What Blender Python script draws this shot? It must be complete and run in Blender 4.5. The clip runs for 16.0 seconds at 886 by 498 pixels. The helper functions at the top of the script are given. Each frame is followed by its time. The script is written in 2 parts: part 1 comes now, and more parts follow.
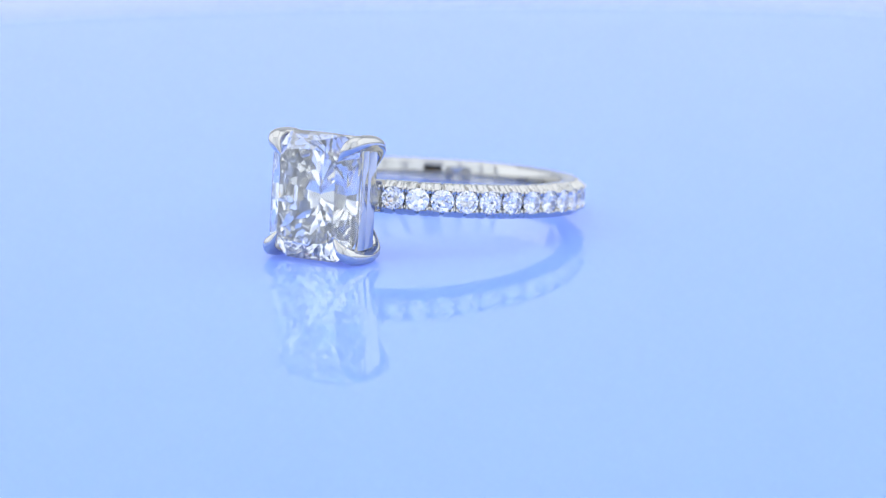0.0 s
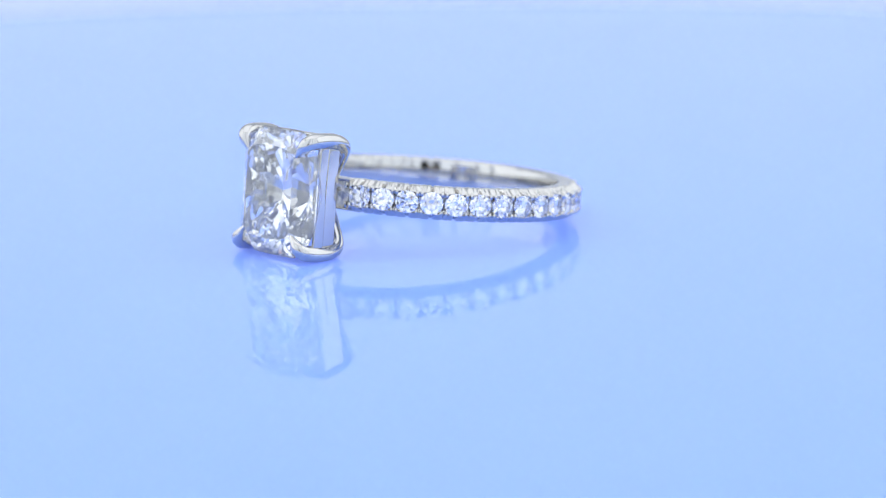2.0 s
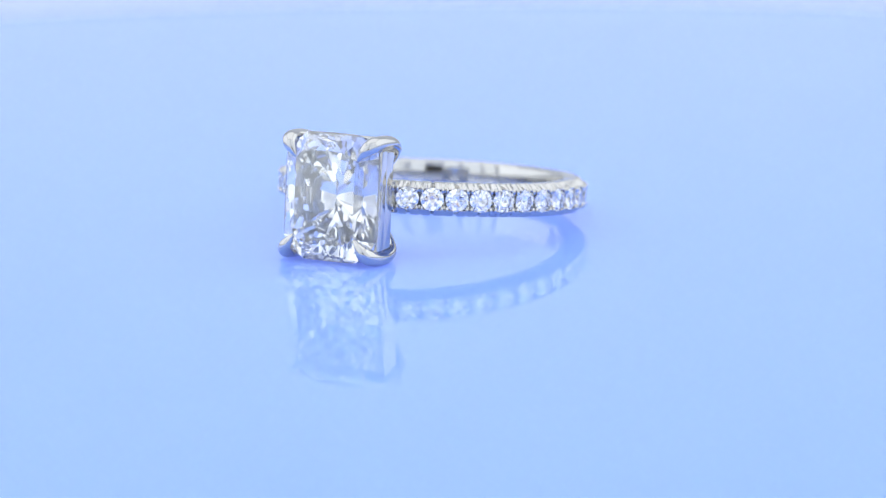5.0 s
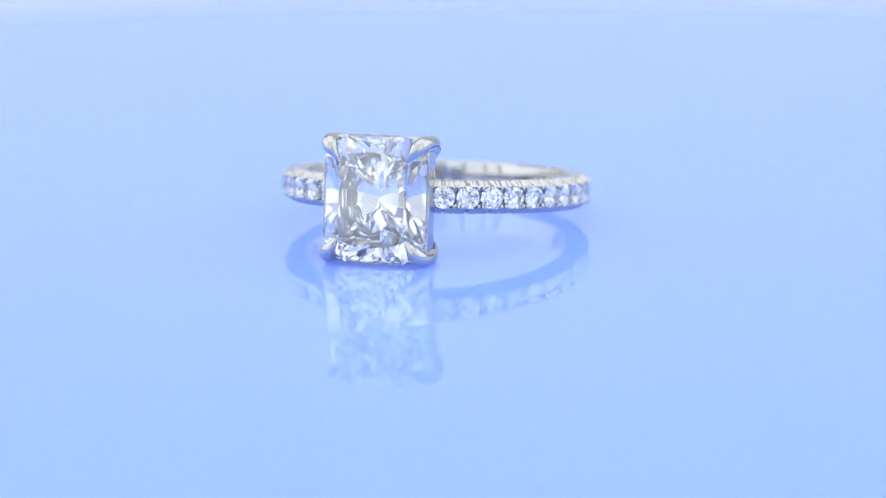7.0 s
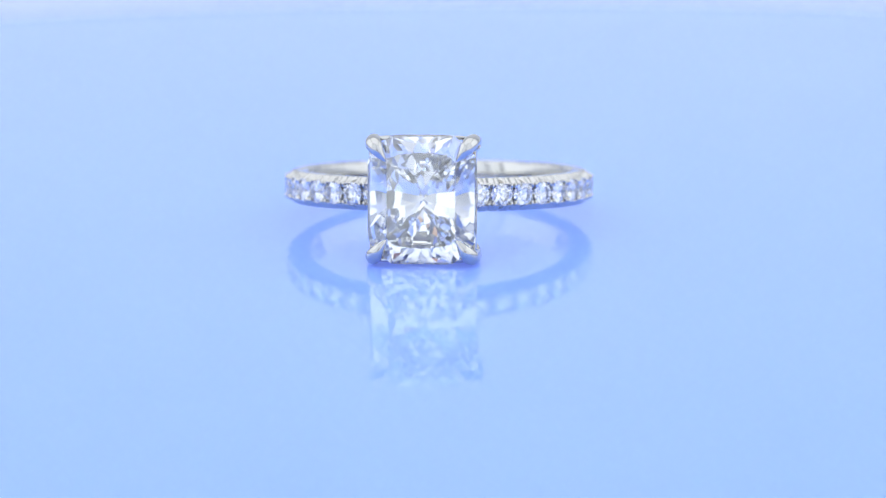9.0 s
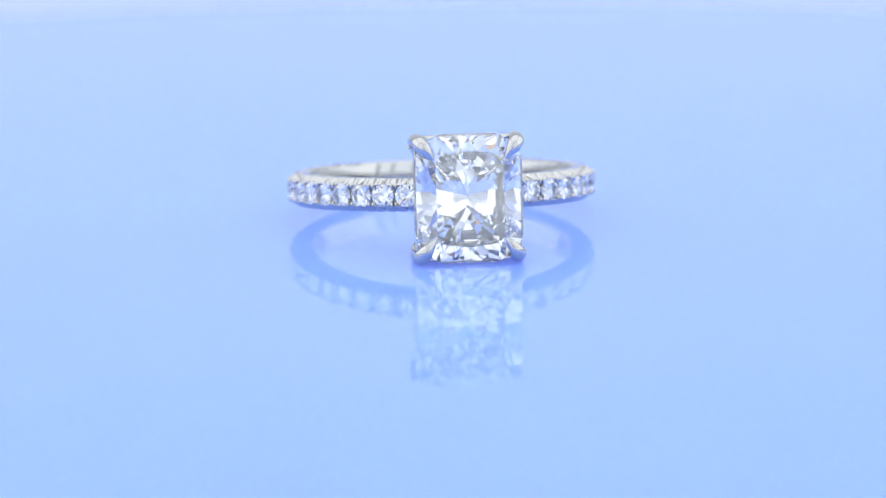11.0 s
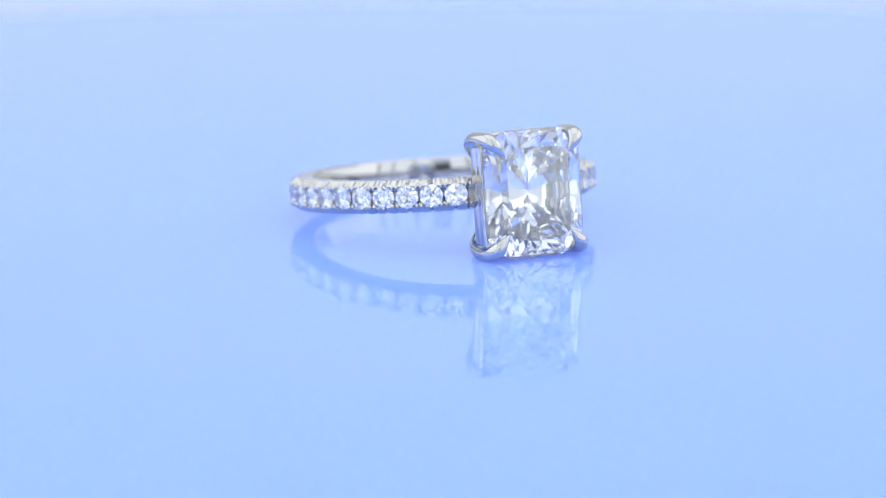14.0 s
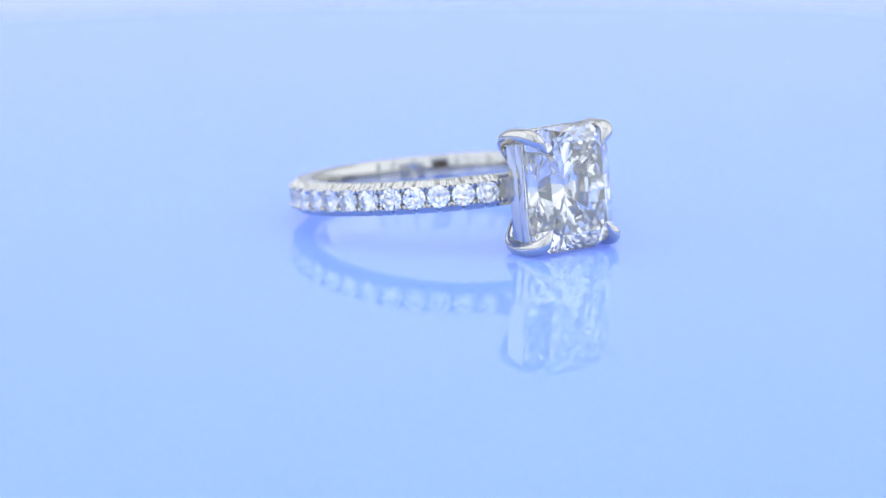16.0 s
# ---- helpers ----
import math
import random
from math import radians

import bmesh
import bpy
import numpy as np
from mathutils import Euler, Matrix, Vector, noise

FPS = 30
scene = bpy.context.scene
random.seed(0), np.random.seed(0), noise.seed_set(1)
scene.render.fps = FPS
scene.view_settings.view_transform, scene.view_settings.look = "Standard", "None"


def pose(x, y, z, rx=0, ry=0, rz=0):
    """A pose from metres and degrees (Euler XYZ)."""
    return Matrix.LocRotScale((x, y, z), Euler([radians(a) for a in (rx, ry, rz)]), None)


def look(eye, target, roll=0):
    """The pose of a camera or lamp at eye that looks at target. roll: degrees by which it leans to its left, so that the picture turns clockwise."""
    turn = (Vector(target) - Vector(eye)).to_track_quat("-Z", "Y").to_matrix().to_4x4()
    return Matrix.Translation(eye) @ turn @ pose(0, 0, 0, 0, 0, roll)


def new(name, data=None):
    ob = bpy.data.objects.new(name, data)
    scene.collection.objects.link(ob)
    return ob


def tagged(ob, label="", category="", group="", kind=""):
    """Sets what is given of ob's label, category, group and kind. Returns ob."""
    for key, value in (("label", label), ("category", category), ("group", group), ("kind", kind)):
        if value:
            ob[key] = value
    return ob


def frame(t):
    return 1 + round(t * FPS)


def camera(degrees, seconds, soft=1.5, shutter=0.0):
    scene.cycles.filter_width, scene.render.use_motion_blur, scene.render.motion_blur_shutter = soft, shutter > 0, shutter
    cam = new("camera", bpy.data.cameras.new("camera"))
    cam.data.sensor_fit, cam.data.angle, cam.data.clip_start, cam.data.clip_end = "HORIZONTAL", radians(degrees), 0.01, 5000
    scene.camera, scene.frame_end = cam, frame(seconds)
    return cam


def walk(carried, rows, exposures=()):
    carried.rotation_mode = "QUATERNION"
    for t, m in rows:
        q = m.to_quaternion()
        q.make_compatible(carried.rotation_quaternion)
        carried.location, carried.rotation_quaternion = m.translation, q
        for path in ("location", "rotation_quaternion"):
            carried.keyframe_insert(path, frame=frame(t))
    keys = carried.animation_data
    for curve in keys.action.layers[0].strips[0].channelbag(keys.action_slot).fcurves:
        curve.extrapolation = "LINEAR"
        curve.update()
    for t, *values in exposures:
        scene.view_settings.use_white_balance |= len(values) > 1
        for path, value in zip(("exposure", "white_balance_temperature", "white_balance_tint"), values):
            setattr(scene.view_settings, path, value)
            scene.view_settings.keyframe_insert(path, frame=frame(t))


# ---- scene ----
cam = camera(18.0, 16.0, soft=1.25)

K = 0.001                      # millimetres to metres
# ---- camera: stands still on its tripod, close to the ring ----
EYE_X, EYE_Y, EYE_Z, PITCH, ROLL = 1.405, -177.28, 36.25, 12.17, -0.575
CAM_POSE = pose(EYE_X * K, EYE_Y * K, EYE_Z * K, 90 - PITCH, 0, 0) @ pose(0, 0, 0, 0, 0, ROLL)
walk(cam, [(0.0, CAM_POSE), (16.0, CAM_POSE)])
cam.data.dof.use_dof = True
cam.data.dof.focus_distance = 168 * K
cam.data.dof.aperture_fstop = 34

# ---- turning of the disc: it swings back at TURN_T, then runs on evenly ----
TH0, OMEGA, TURN_T, EASE = 45.8, 5.905, 2.1, 0.15
RING_X, RING_Y, RING_Z, TILT = 1.255, -0.652, 2.388, 7.03


def theta(t):
    return TH0 - OMEGA * math.sqrt((t - TURN_T) ** 2 + EASE ** 2)


# ---- light: closed white light tent; unseen panels: one lamp above, two at the sides, fill added in front ----
world = bpy.data.worlds.new("world")
scene.world = world
world.use_nodes = True
world.node_tree.nodes["Background"].inputs["Color"].default_value = (0.8, 0.9, 1.0, 1)
world.node_tree.nodes["Background"].inputs["Strength"].default_value = 0.02
scene.view_settings.exposure = 0.0
# light runs many times to and fro inside the cut stones
scene.cycles.max_bounces = scene.cycles.glossy_bounces = scene.cycles.transmission_bounces = 32


def area_lamp(name, m, sx, sy, radiance, colour):
    data = bpy.data.lights.new(name, "AREA")
    data.shape, data.size, data.size_y = "RECTANGLE", sx, sy
    data.energy = radiance * math.pi * sx * sy
    data.color = colour
    ob = new(name, data)
    ob.matrix_world = m
    return ob


WHITE, SOFT, COOL = (0.99, 0.99, 0.97), (0.96, 0.985, 0.975), (0.93, 0.995, 1.0)
area_lamp("ceiling_lamp", look((0, 0.12, 0.585), (0, 0.12, 0)), 0.74, 0.62, 0.74, WHITE)
for x in (-0.385, 0.385):
    area_lamp("side_lamp", look((x, 0.09, 0.28), (0, 0.09, 0.28)), 0.56, 0.48, 0.78, SOFT)
# cool fill panels, added on both sides of the front opening to brighten the stones
for x, width in ((0.066, 0.060), (0.17, 0.10), (0.32, 0.13)):
    for side in (-x, x):
        area_lamp("front_fill_light", look((side, -0.226, 0.26), (side, 0, 0.26)), width, 0.50, 0.63, COOL)
# warm light added behind the tent opening, for the orange patch mirrored in the band
area_lamp("warm_patch_light", look((-0.02, -0.49, 0.05), (0, 0, 0.02)), 0.06, 0.06, 0.6, (1.0, 0.62, 0.28))


# ---- materials ----
def material(name):
    mat = bpy.data.materials.new(name)
    mat.use_nodes = True
    nodes, links = mat.node_tree.nodes, mat.node_tree.links
    return mat, nodes, links, nodes["Principled BSDF"]


def noise_ramp(nodes, links, scale, lo, hi, detail=4.0):
    co = nodes.new("ShaderNodeTexCoord")
    tex = nodes.new("ShaderNodeTexNoise")
    tex.inputs["Scale"].default_value, tex.inputs["Detail"].default_value = scale, detail
    ramp = nodes.new("ShaderNodeValToRGB")
    ramp.color_ramp.elements[0].position, ramp.color_ramp.elements[1].position = 0.3, 0.7
    ramp.color_ramp.elements[0].color = (*lo, 1)
    ramp.color_ramp.elements[1].color = (*hi, 1)
    links.new(co.outputs["Object"], tex.inputs["Vector"])
    links.new(tex.outputs["Fac"], ramp.inputs["Fac"])
    return ramp, tex


def acrylic_material():
    mat, nodes, links, bsdf = material("pale_blue_gloss_acrylic_added_glow")
    ramp, _ = noise_ramp(nodes, links, 18.0, (0.188, 0.352, 0.95), (0.196, 0.360, 0.955))
    links.new(ramp.outputs["Color"], bsdf.inputs["Base Color"])
    rough, _ = noise_ramp(nodes, links, 240.0, (0.02,) * 3, (0.035,) * 3)
    links.new(rough.outputs["Color"], bsdf.inputs["Roughness"])
    bsdf.inputs["IOR"].default_value = 1.35
    # blue emission added to raise the plate's brightness, no lamp lies below
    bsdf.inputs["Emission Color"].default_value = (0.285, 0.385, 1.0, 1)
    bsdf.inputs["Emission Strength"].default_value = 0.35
    bsdf.inputs["Subsurface Weight"].default_value = 0.6
    bsdf.inputs["Subsurface Radius"].default_value = (1.0, 1.0, 1.0)
    bsdf.inputs["Subsurface Scale"].default_value = 0.005
    return mat


def metal_material(name, colour, rough):
    mat, nodes, links, bsdf = material(name)
    lo = tuple(c * 0.97 for c in colour)
    ramp, _ = noise_ramp(nodes, links, 900.0, lo, colour)
    links.new(ramp.outputs["Color"], bsdf.inputs["Base Color"])
    bsdf.inputs["Metallic"].default_value = 1.0
    r, tex = noise_ramp(nodes, links, 2600.0, (rough * 0.6,) * 3, (rough * 1.5,) * 3)
    links.new(r.outputs["Color"], bsdf.inputs["Roughness"])
    bump = nodes.new("ShaderNodeBump")
    bump.inputs["Strength"].default_value, bump.inputs["Distance"].default_value = 0.12, 0.00002
    links.new(tex.outputs["Fac"], bump.inputs["Height"])
    links.new(bump.outputs["Normal"], bsdf.inputs["Normal"])
    return mat


def diamond_material(name, tint):
    mat = bpy.data.materials.new(name)
    mat.use_nodes = True
    nodes, links = mat.node_tree.nodes, mat.node_tree.links
    nodes.clear()
    out = nodes.new("ShaderNodeOutputMaterial")
    glass = nodes.new("ShaderNodeBsdfGlass")
    glass.inputs["Color"].default_value = (*tint, 1)
    glass.inputs["Roughness"].default_value = 0.0
    glass.inputs["IOR"].default_value = 2.417
    links.new(glass.outputs[0], out.inputs["Surface"])
    return mat


def cloth_material(name, colour):
    mat, nodes, links, bsdf = material(name)
    ramp, _ = noise_ramp(nodes, links, 30.0, tuple(c * 0.97 for c in colour), colour)
    links.new(ramp.outputs["Color"], bsdf.inputs["Base Color"])
    bsdf.inputs["Roughness"].default_value = 0.9
    return mat


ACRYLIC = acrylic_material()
GOLD = metal_material("polished_white_gold", (0.60, 0.59, 0.568), 0.07)
DIAMOND = diamond_material("clear_diamond", (1.0, 1.0, 0.995))
MELEE = diamond_material("clear_small_diamond", (1.0, 1.0, 1.0))
CLOTH = cloth_material("white_tent_cloth", (0.79, 0.80, 0.82))
TABLE = cloth_material("white_table_board", (0.60, 0.70, 0.92))
DARK = cloth_material("dark_room_wall", (0.10, 0.10, 0.105))


# ---- mesh helpers ----
def part(name, bm, mat, parent, label=""):
    me = bpy.data.meshes.new(name)
    bm.to_mesh(me)
    bm.free()
    me.materials.append(mat)
    ob = new(name, me)
    ob.parent = parent
    if label:
        tagged(ob, label)
    return ob


def soften(bm, degrees=38):
    for fc in bm.faces:
        fc.smooth = True
    for e in bm.edges:
        if len(e.link_faces) == 2 and e.calc_face_angle(0) > radians(degrees):
            e.smooth = False


def box(bm, lo, hi):
    made = bmesh.ops.create_cube(bm, size=1.0)["verts"]
    for v in made:
        v.co = Vector([lo[i] + (v.co[i] + 0.5) * (hi[i] - lo[i]) for i in range(3)])
    return made


def setting(name, bm, mat, label, category):
    return tagged(part(name, bm, mat, None), label, category, kind="structure")


def turned(profile, steps=128):
    """A solid of revolution about z from (radius, height) points in metres, closed at the axis."""
    bm = bmesh.new()
    rings = []
    for r, z in profile:
        if r < 1e-7:
            rings.append([bm.verts.new((0, 0, z))])
        else:
            rings.append([bm.verts.new((r * math.cos(2 * math.pi * i / steps), r * math.sin(2 * math.pi * i / steps), z)) for i in range(steps)])
    for a, b in zip(rings, rings[1:]):
        for i in range(steps):
            j = (i + 1) % steps
            if len(a) == 1:
                bm.faces.new((a[0], b[i], b[j]))
            elif len(b) == 1:
                bm.faces.new((a[i], b[0], a[j]))
            else:
                bm.faces.new((a[i], b[i], b[j], a[j]))
    bmesh.ops.recalc_face_normals(bm, faces=bm.faces)
    return bm


def sweep(points, radii, sides=14, steps=6, flat=1.0):
    """A round bar along a smooth line through the points, tapering with the radii."""
    pts, rad = [], []
    n = len(points)
    for i in range(n - 1):
        p0, p1, p2, p3 = (Vector(points[max(0, min(n - 1, i + k))]) for k in (-1, 0, 1, 2))
        for s in range(steps):
            u = s / steps
            pts.append(0.5 * (2 * p1 + (p2 - p0) * u + (2 * p0 - 5 * p1 + 4 * p2 - p3) * u * u + (3 * p1 - p0 - 3 * p2 + p3) * u ** 3))
            rad.append(radii[i] + (radii[i + 1] - radii[i]) * u)
    pts.append(Vector(points[-1]))
    rad.append(radii[-1])
    bm = bmesh.new()
    rings = []
    side = None
    for i, p in enumerate(pts):
        d = (pts[min(i + 1, len(pts) - 1)] - pts[max(i - 1, 0)]).normalized()
        if side is None:
            side = d.orthogonal().normalized()
        side = (side - d * side.dot(d)).normalized()
        other = d.cross(side)
        rings.append([bm.verts.new(p + rad[i] * (side * math.cos(a) + other * math.sin(a) * flat)) for a in (2 * math.pi * k / sides for k in range(sides))])
    for a, b in zip(rings, rings[1:]):
        for k in range(sides):
            bm.faces.new((a[k], a[(k + 1) % sides], b[(k + 1) % sides], b[k]))
    bm.faces.new(rings[0][::-1])
    bm.faces.new(rings[-1])
    bmesh.ops.recalc_face_normals(bm, faces=bm.faces)
    return bm


def facets(planes):
    """The convex solid inside planes given as (nx, ny, nz, d), in millimetres."""
    pl = np.array(planes, float)
    n, d = pl[:, :3], pl[:, 3]
    found = []
    for i in range(len(pl) - 2):
        j, k = np.triu_indices(len(pl) - i - 1, 1)
        j, k = j + i + 1, k + i + 1
        a = np.stack([np.broadcast_to(n[i], (len(j), 3)), n[j], n[k]], axis=1)
        keep = np.abs(np.linalg.det(a)) > 1e-5
        if not keep.any():
            continue
        b = np.stack([np.full(len(j), d[i]), d[j], d[k]], axis=1)[keep]
        at = np.linalg.solve(a[keep], b[..., None])[..., 0]
        found.append(at[(at @ n.T <= d + 1e-6).all(axis=1)])
    pts = np.concatenate(found)
    pts = np.unique(np.round(pts, 5), axis=0)
    bm = bmesh.new()
    for p in pts:
        bm.verts.new(p)
    bmesh.ops.convex_hull(bm, input=bm.verts)
    bmesh.ops.delete(bm, geom=[v for v in bm.verts if not v.link_faces], context="VERTS")
    bmesh.ops.recalc_face_normals(bm, faces=bm.faces)
    return bm


def slope(azimuth, angle, d):
    """A facet whose normal leans by angle from the axis (above 90: below the girdle) towards azimuth."""
    a, s = radians(azimuth), radians(angle)
    return (math.sin(s) * math.cos(a), math.sin(s) * math.sin(a), math.cos(s), d)


# ---- cut stones ----
STONE_A, STONE_B, CORNER = 3.28, 3.88, 1.10


def support(azimuth):
    """How far the cut-cornered outline of the big stone reaches towards azimuth."""
    c, s = abs(math.cos(radians(azimuth))), abs(math.sin(radians(azimuth)))
    return max(STONE_A * c + (STONE_B - CORNER) * s, (STONE_A - CORNER) * c + STONE_B * s)


def radiant_stone():
    """Cut-cornered rectangular stone: stepped crown with triangular breaks, crushed-ice pavilion of many small kites."""
    girdle, table = 0.07, 1.0
    rnd = random.Random(893)
    planes = [(0, 0, 1, table)]
    corners = (48, 132, 228, -48)
    sides = (0, 90, 180, 270)
    for az in sides:
        planes.append(slope(az, 90, support(az)))
    for az in corners:
        planes.append(slope(az, 90, support(az) - 0.22))

    def wobble(spread):
        return rnd.uniform(-spread, spread)

    def crown(az, angle, height, inset):
        """A crown facet through the point inset from the outline at that height."""
        a = radians(angle)
        planes.append(slope(az, angle, math.sin(a) * (support(az) - inset) + math.cos(a) * height))

    for az in sides:
        long_side = az % 180 == 0
        crown(az, 43.1 if long_side else 46.1, girdle, 0)
        crown(az, 35.9 if long_side else 38.9, table, 1.24 if long_side else 1.0)
        for off in (-1, 1):
            crown(az + off * 5.2, 37.2, girdle, -0.02)
            crown(az + off * 19, 33.5, table, 1.36)
    for az in corners:
        crown(az, 42, girdle, 0.22)
        crown(az, 30, table, 1.25)

    def reach(az):
        """The rounded outline that the pavilion facets follow."""
        k = 2.14696 / 1.14696
        return 0.97087 * (abs(math.cos(radians(az)) * STONE_A) ** k + abs(math.sin(radians(az)) * STONE_B) ** k) ** (1 / k)

    def lean(inset):
        """The pavilion grows a little flatter from the girdle to the culet."""
        return 41.43421 - 0.35231 * inset

    def depth(inset):
        """How far below the girdle the pavilion lies at that inset."""
        steps = 24
        return 0.45468 + sum(math.tan(radians(lean(inset * (i + 0.5) / steps))) * inset / steps for i in range(steps))

    # steep facets under the girdle
    for az in sides:
        for off in (-7, 7):
            planes.append(slope(az + off, 180 - 62, math.sin(radians(62)) * (support(az + off) - 0.10) - math.cos(radians(62)) * girdle))
    for az in corners:
        planes.append(slope(az, 180 - 60, math.sin(radians(60)) * (support(az) - 0.22)))
    # rings of small facets, each ring set between those of its neighbours
    rings = ((0.19144, 3), (0.61906, 4), (0.96464, 7), (1.59146, 3), (2.03811, 4), (2.42949, 3))
    for n, (inset, count) in enumerate(rings):
        for u in [(i + 0.5 * (n % 2)) * 90 / count for i in range(count + 1)]:
            if u > 90:
                continue
            u += wobble(0.65156) * (0 < u < 90)
            tip, push = wobble(2.79566), wobble(0.00964)
            for az in sorted({u % 360, (180 - u) % 360, (180 + u) % 360, -u % 360}):
                az += wobble(0.8)
                long_way = 1 + 0.04951 * abs(math.sin(radians(az)))
                angle = math.degrees(math.atan(math.tan(radians(lean(inset))) / long_way)) + tip + wobble(0.5)
                a = radians(angle)
                planes.append(slope(az, 180 - angle, math.sin(a) * (reach(az) - inset * long_way) + math.cos(a) * depth(inset) + push))
    return facets(planes)


def round_stone(r):
    """A small round brilliant with its girdle at z = 0."""
    planes = [(0, 0, 1, 0.30 * r), (0, 0, -1, 0.86 * r)]
    for i in range(16):
        az = 22.5 * i
        planes.append(slope(az + 11.25, 90, r))
        planes.append(slope(az + 11.25, 41, math.sin(radians(41)) * r + 0.02 * r))
        planes.append(slope(az + 11.25, 180 - 42.5, math.sin(radians(42.5)) * r + 0.015 * r))
    for i in range(8):
        az = 45 * i
        planes.append(slope(az, 34, math.sin(radians(34)) * r * 1.0 + 0.03 * r))
        planes.append(slope(az + 22.5, 180 - 40.8, math.cos(radians(40.8)) * 0.86 * r))
        planes.append(slope(az + 22.5, 22, math.sin(radians(22)) * 0.62 * r + math.cos(radians(22)) * 0.285 * r))
    return facets(planes)


# ---- the place: table, tent, turntable ----
def build_place():
    bm = bmesh.new()
    box(bm, (-0.5, -0.5, -0.05), (0.5, 0.6, -0.018))
    setting("table", bm, TABLE, "smooth pale white table board under the turntable", "table")
    walls = (("wall_west", (-0.42, -0.5, -0.018), (-0.40, 0.6, 0.6)), ("wall_east", (0.40, -0.5, -0.018), (0.42, 0.6, 0.6)),
             ("wall_north", (-0.40, 0.58, -0.018), (0.40, 0.60, 0.6)))
    for name, lo, hi in walls:
        bm = bmesh.new()
        box(bm, lo, hi)
        setting(name, bm, CLOTH, "plain white diffusing wall of the light tent", "wall")
    bm = bmesh.new()
    box(bm, (-0.42, -0.5, 0.6), (0.42, 0.6, 0.62))
    setting("ceiling", bm, CLOTH, "plain white top of the light tent", "ceiling")
    # unseen front wall behind the camera; its opening is sized for dark reflections
    bm = bmesh.new()
    for lo, hi in (((-0.40, -0.24, -0.018), (-0.034, -0.23, 0.6)), ((0.034, -0.24, -0.018), (0.40, -0.23, 0.6)),
                   ((-0.034, -0.24, 0.072), (0.034, -0.23, 0.6)), ((-0.034, -0.24, -0.018), (0.034, -0.23, 0.020))):
        box(bm, lo, hi)
    setting("wall_south", bm, CLOTH, "white front of the light tent with a small opening", "wall")
    # unseen wall added behind the opening, dark for the reflections in metal and stones
    bm = bmesh.new()
    box(bm, (-0.42, -0.52, -0.018), (0.42, -0.5, 0.62))
    setting("wall_room", bm, DARK, "dark room wall behind the light tent opening", "wall")
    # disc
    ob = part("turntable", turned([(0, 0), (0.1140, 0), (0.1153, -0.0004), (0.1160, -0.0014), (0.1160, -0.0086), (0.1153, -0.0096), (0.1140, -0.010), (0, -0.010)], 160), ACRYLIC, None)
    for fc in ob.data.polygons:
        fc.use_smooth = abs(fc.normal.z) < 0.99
    tagged(ob, "round glossy pale blue acrylic turntable plate with added blue glow", "turntable")
    base = part("base", turned([(0, -0.010), (0.06, -0.010), (0.062, -0.012), (0.062, -0.018), (0, -0.018)], 64), CLOTH, ob, "white turntable foot")
    return ob


# ---- the ring ----
PHI1, DPHI, PER_SIDE = 19.4, 9.0, 14
R_IN, R_SEAT, R_OUT, HALF_W = 8.32, 9.16, 9.81, 1.03
STONE_R = 0.70
TILTED = pose(0, 0, RING_Z * K, -TILT, 0, 0)


def scallop(phi):
    """0 on the bridge between two small stones, 1 in the cut before the middle of one; 0 where there are none."""
    a = abs(phi) - PHI1
    if a < -DPHI / 2 or a > DPHI * (PER_SIDE - 0.5):
        return 0.0, False
    u = (a / DPHI + 0.5) % 1.0
    return 1.0 - abs(2 * u - 1), True


def band_mesh():
    bm = bmesh.new()
    rings = []
    count = 28 * 48
    for i in range(count):
        phi = -180 + 360 * i / count
        s, set_here = scallop(phi)
        if set_here:
            slit = max(0.0, (s - 0.82) / 0.18)            # narrow cut before the middle of each stone
            fork = max(0.0, 1 - s / 0.16)                 # groove that splits each bridge
            rim = R_OUT - 0.04 - 0.50 * slit - 0.24 * fork - 0.10 * s + 0.025 * math.cos(6 * math.pi * s)
            seat = R_SEAT + 0.38 * (1 - min(1.0, s * 2.2)) ** 0.7
            inner = 0.60 + 0.08 * s
            half = HALF_W - 0.09 * slit - 0.03 * fork
            low = 9.25 - 0.30 * slit - 0.16 * fork + 0.06 * math.cos(6 * math.pi * s)
            edge = [(low - 0.06, half), (low, half - 0.02), (low + 0.06, half - 0.06), (rim - 0.03, inner + 0.05), (rim, inner + 0.01), (rim - 0.03, inner - 0.03), (seat, inner - 0.2)]
            mid = (seat - 0.05, 0)
        else:
            half = HALF_W - 0.03
            out = R_OUT - 0.16
            edge = [(out - 0.30, half), (out - 0.17, half - 0.02), (out - 0.08, half - 0.07), (out - 0.02, half - 0.18), (out, half - 0.3), (out + 0.005, 0.5), (out + 0.01, 0.3)]
            mid = (out + 0.015, 0)
        inside = [(R_IN, half - 0.30), (R_IN + 0.05, half - 0.12), (R_IN + 0.15, half - 0.03), (R_IN + 0.32, half), (8.98, half)]
        upper = inside + edge
        prof = [(R_IN - 0.03, 0)] + upper + [mid] + [(r, -z) for r, z in reversed(upper)]
        a = radians(phi)
        rise = 0.13 * (0.5 - 0.5 * math.cos(radians(max(0.0, abs(phi) - 60) * 1.5)))     # the upper edge rises towards the back to fit the camera's view
        rings.append([bm.verts.new((r * math.sin(a) * K, -r * math.cos(a) * K, (z + rise * max(0.0, z)) * K)) for r, z in prof])
    n = len(rings[0])
    for i in range(count):
        a, b = rings[i], rings[(i + 1) % count]
        for k in range(n):
            bm.faces.new((a[k], a[(k + 1) % n], b[(k + 1) % n], b[k]))
    bmesh.ops.recalc_face_normals(bm, faces=bm.faces)
    soften(bm, 24)
    return bm


HEAD_X = 0.13
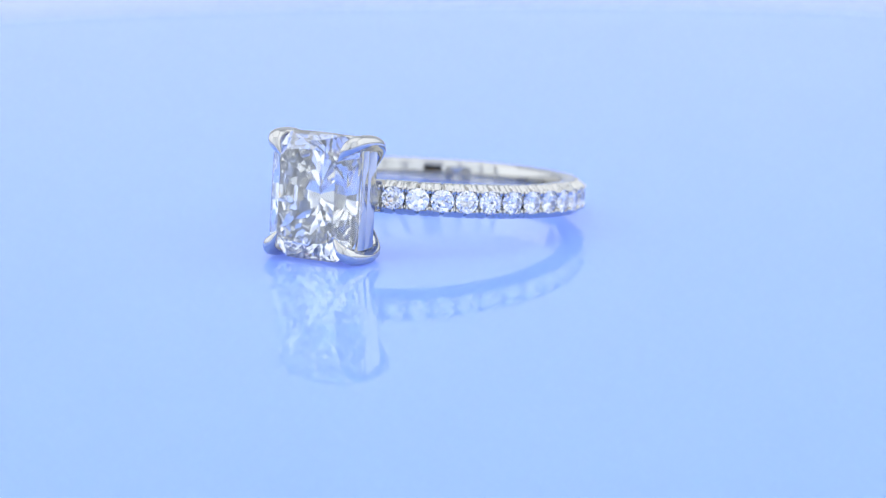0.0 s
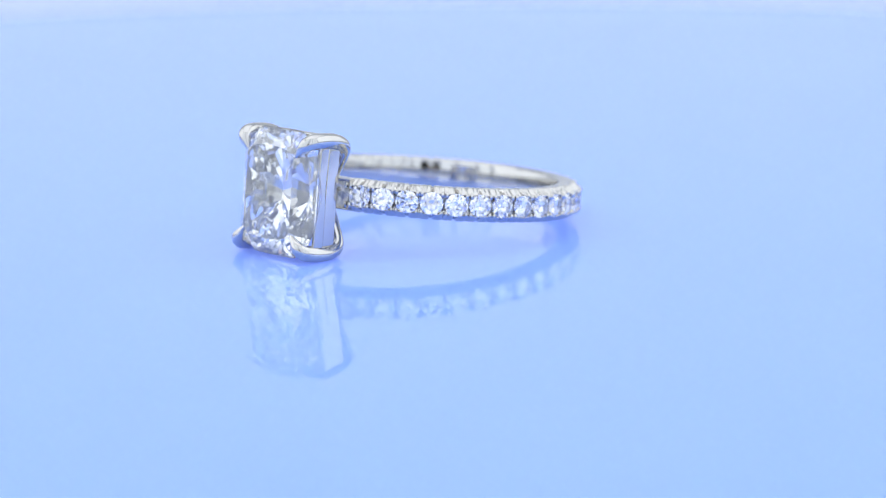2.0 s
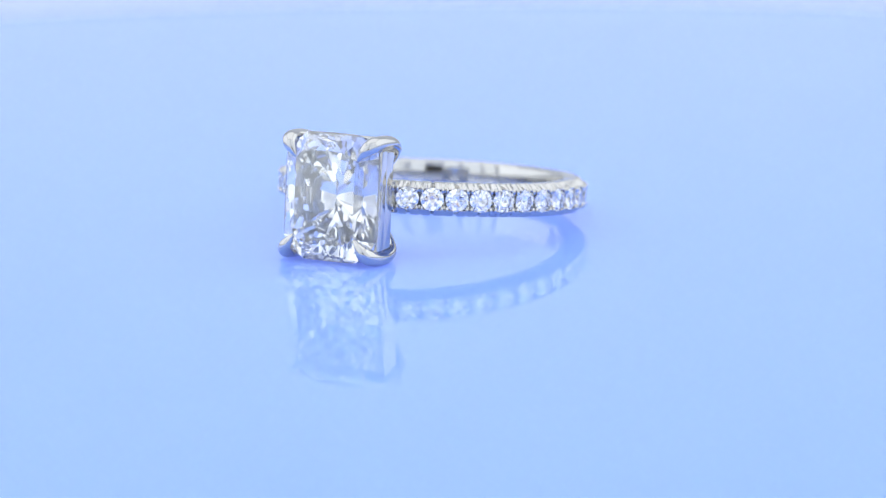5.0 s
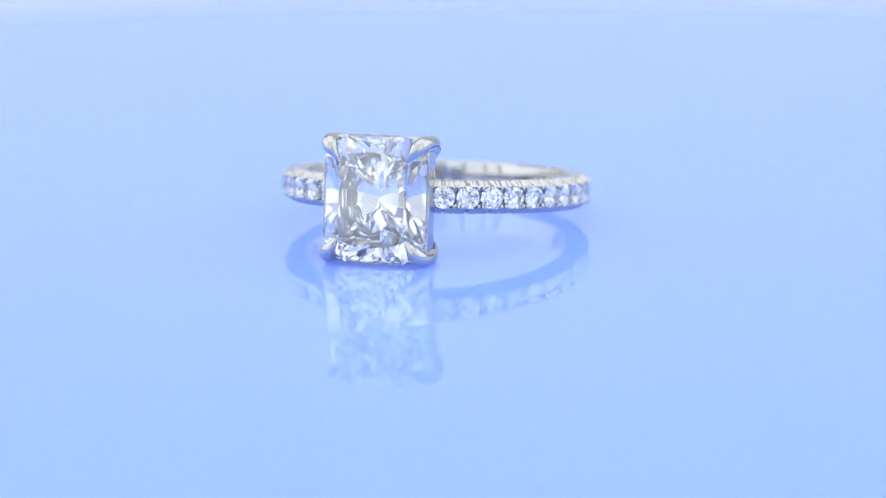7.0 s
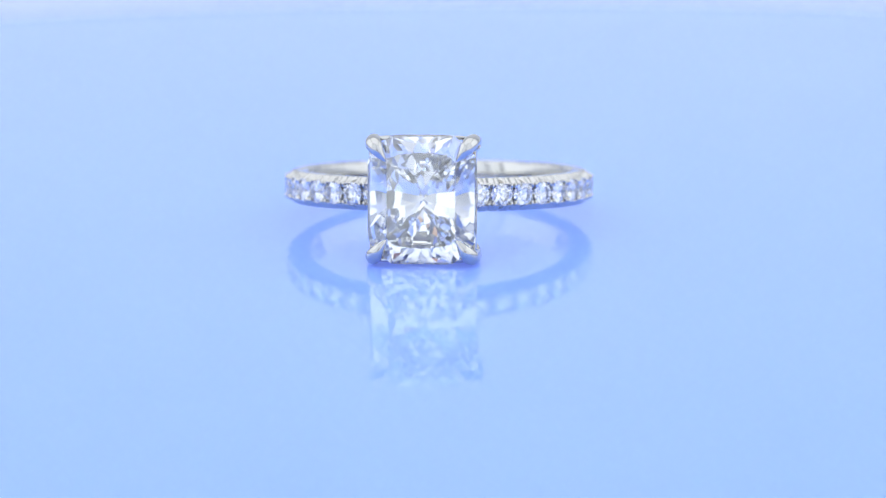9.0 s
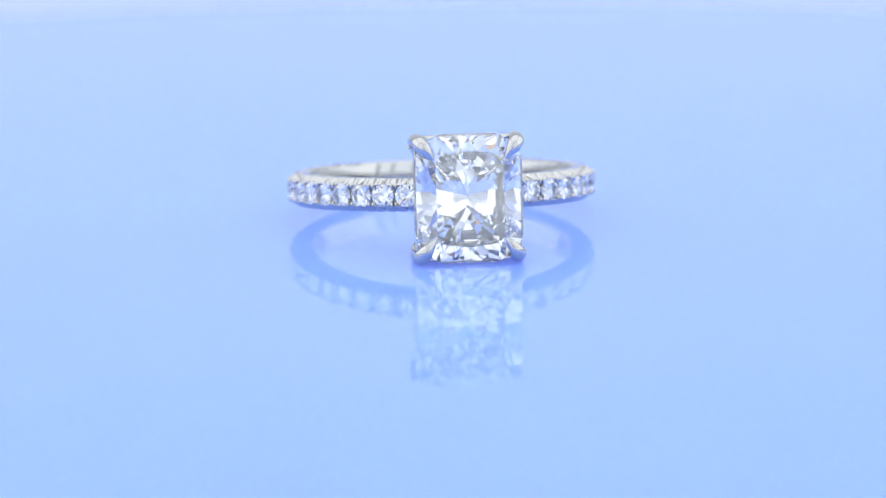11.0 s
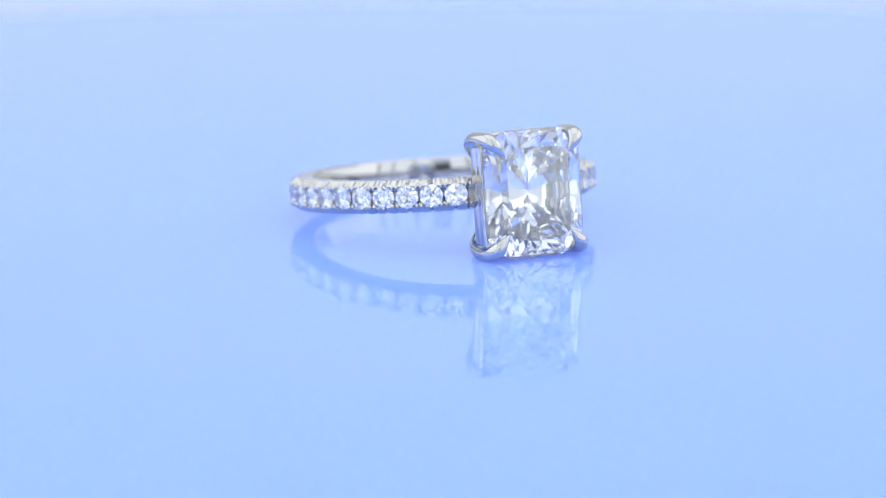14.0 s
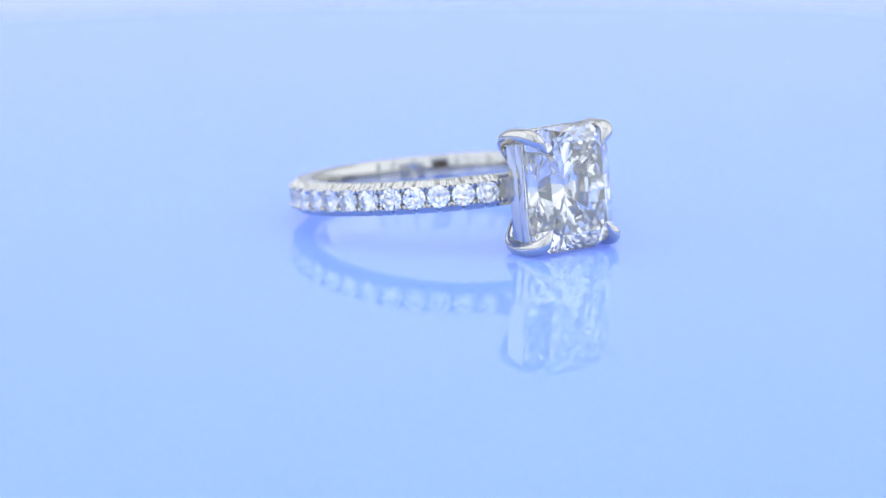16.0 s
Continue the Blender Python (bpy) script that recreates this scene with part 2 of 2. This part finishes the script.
GIRDLE_Y = -12.85


def claw_mesh(sx, sz):
    points = [(0.75, -9.55, 0.75), (1.75, -9.95, 1.9), (2.70, -10.42, 3.02), (2.96, -11.3, 3.44), (2.97, -12.4, 3.50), (2.87, -13.2, 3.40), (2.66, -13.56, 3.12), (2.36, -13.66, 2.72), (2.06, -13.70, 2.34)]
    radii = [0.42, 0.45, 0.47, 0.49, 0.50, 0.50, 0.43, 0.25, 0.03]
    pts = [((x * sx + HEAD_X) * K, y * K, (z * 0.98 * sz - 0.03) * K) for x, y, z in points]
    bm = sweep(pts, [r * K for r in radii], 16, 6)
    soften(bm, 60)
    return bm


def rail_mesh(a, b, corner, y0, y1, thick):
    """A flat bar bent round the big stone's outline, from depth y0 to y1."""
    outline = []
    for cx, cz, start in ((a - corner, b - corner, 0), (-(a - corner), b - corner, 90), (-(a - corner), -(b - corner), 180), (a - corner, -(b - corner), 270)):
        for k in range(7):
            t = radians(start + 15 * k)
            outline.append((cx, cz, math.cos(t), math.sin(t)))
    bev = min(0.2, thick * 0.5)
    arc = [(bev * (1 - math.cos(a)), bev * (1 - math.sin(a))) for a in (0, 0.4, 0.8, 1.2, math.pi / 2)]
    prof = [(-o, y0 + q) for o, q in arc[::-1]] + [(-o, y1 - q) for o, q in arc] + [(-thick, y1), (-thick, y0)]
    m = len(prof)
    bm = bmesh.new()
    rings = [[bm.verts.new(((cx + c * (corner + o) + HEAD_X) * K, y * K, (cz + s * (corner + o)) * K)) for o, y in prof] for cx, cz, c, s in outline]
    for i, ra in enumerate(rings):
        rb = rings[(i + 1) % len(rings)]
        for k in range(m):
            bm.faces.new((ra[k], ra[(k + 1) % m], rb[(k + 1) % m], rb[k]))
    bmesh.ops.recalc_face_normals(bm, faces=bm.faces)
    soften(bm, 30)
    return bm


def build_ring():
    ring = tagged(new("engagement_ring"), "polished white gold ring with large radiant-cut diamond lying on its side", "ring")
    made = [part("band", band_mesh(), GOLD, ring, "polished white gold band with scalloped edges")]
    for sx in (-1, 1):
        for sz in (-1, 1):
            made.append(part("claw", claw_mesh(sx, sz), GOLD, ring))
    made.append(part("gallery_rail", rail_mesh(3.22, 3.80, 0.9, -12.74, -12.00, 0.22), GOLD, ring))
    made.append(part("gallery_rail", rail_mesh(3.12, 3.70, 0.88, -11.97, -11.02, 0.18), GOLD, ring))
    bm = radiant_stone()
    bm.transform(Matrix.Translation((HEAD_X * K, GIRDLE_Y * K, 0)) @ Matrix.Rotation(radians(90), 4, "X") @ Matrix.Scale(K, 4))
    made.append(part("centre_diamond", bm, DIAMOND, ring, "large clear radiant-cut diamond"))
    for ob in made:
        ob.matrix_basis = TILTED
    # small stones: one mesh, set round both shoulders
    bm = round_stone(STONE_R)
    bm.transform(Matrix.Rotation(radians(90), 4, "X") @ Matrix.Scale(K, 4))
    first = part("small_diamond", bm, MELEE, ring, "small round brilliant diamond")
    bm = bmesh.new()
    bmesh.ops.create_uvsphere(bm, u_segments=10, v_segments=6, radius=1.0)
    for v in bm.verts:
        v.co = Vector((v.co.x * 0.12, v.co.y * 0.15, v.co.z * 0.20)) * K
    soften(bm, 180)
    bead = part("bead", bm, GOLD, ring)
    rnd = random.Random(4)

    def place(mesh_of, name, phi, r, z, spin=0.0, lean=0.0):
        ob = mesh_of
        if ob.get("used"):
            ob = new(name, mesh_of.data)
            ob.parent = ring
            if "label" in mesh_of:
                tagged(ob, mesh_of["label"])
        mesh_of["used"] = 1
        turn = Matrix.Rotation(radians(phi), 4, "Z")
        ob.matrix_basis = TILTED @ turn @ Matrix.Translation((0, -r * K, z * K)) @ Matrix.Rotation(radians(lean), 4, "X") @ Matrix.Rotation(radians(spin), 4, "Y")
        return ob

    for side in (-1, 1):
        for k in range(PER_SIDE):
            place(first, "small_diamond", side * (PHI1 + DPHI * k), 9.65, 0, rnd.uniform(0, 360), rnd.uniform(-2, 2))
        for k in range(PER_SIDE + 1):
            for z in (-0.57, 0.57):
                for off in (-0.85, 0.85):
                    place(bead, "bead", side * (PHI1 + DPHI * (k - 0.5) + off), 9.75, z)
    del first["used"], bead["used"]
    return ring


turntable = build_place()
ring_thing = build_ring()


def motions():
    times = [0.0, 0.5, 1.0, 1.4, 1.6, 1.8, 1.9, 2.0, 2.1, 2.2, 2.3, 2.4, 2.6, 2.8, 3.2] + [3.5 + 0.5 * i for i in range(26)]
    offset = Matrix.Translation((RING_X * K, RING_Y * K, 0))
    spin = [(t, Matrix.Rotation(radians(-theta(t)), 4, "Z")) for t in times]
    walk(turntable, spin)
    walk(ring_thing, [(t, m @ offset) for t, m in spin])


motions()
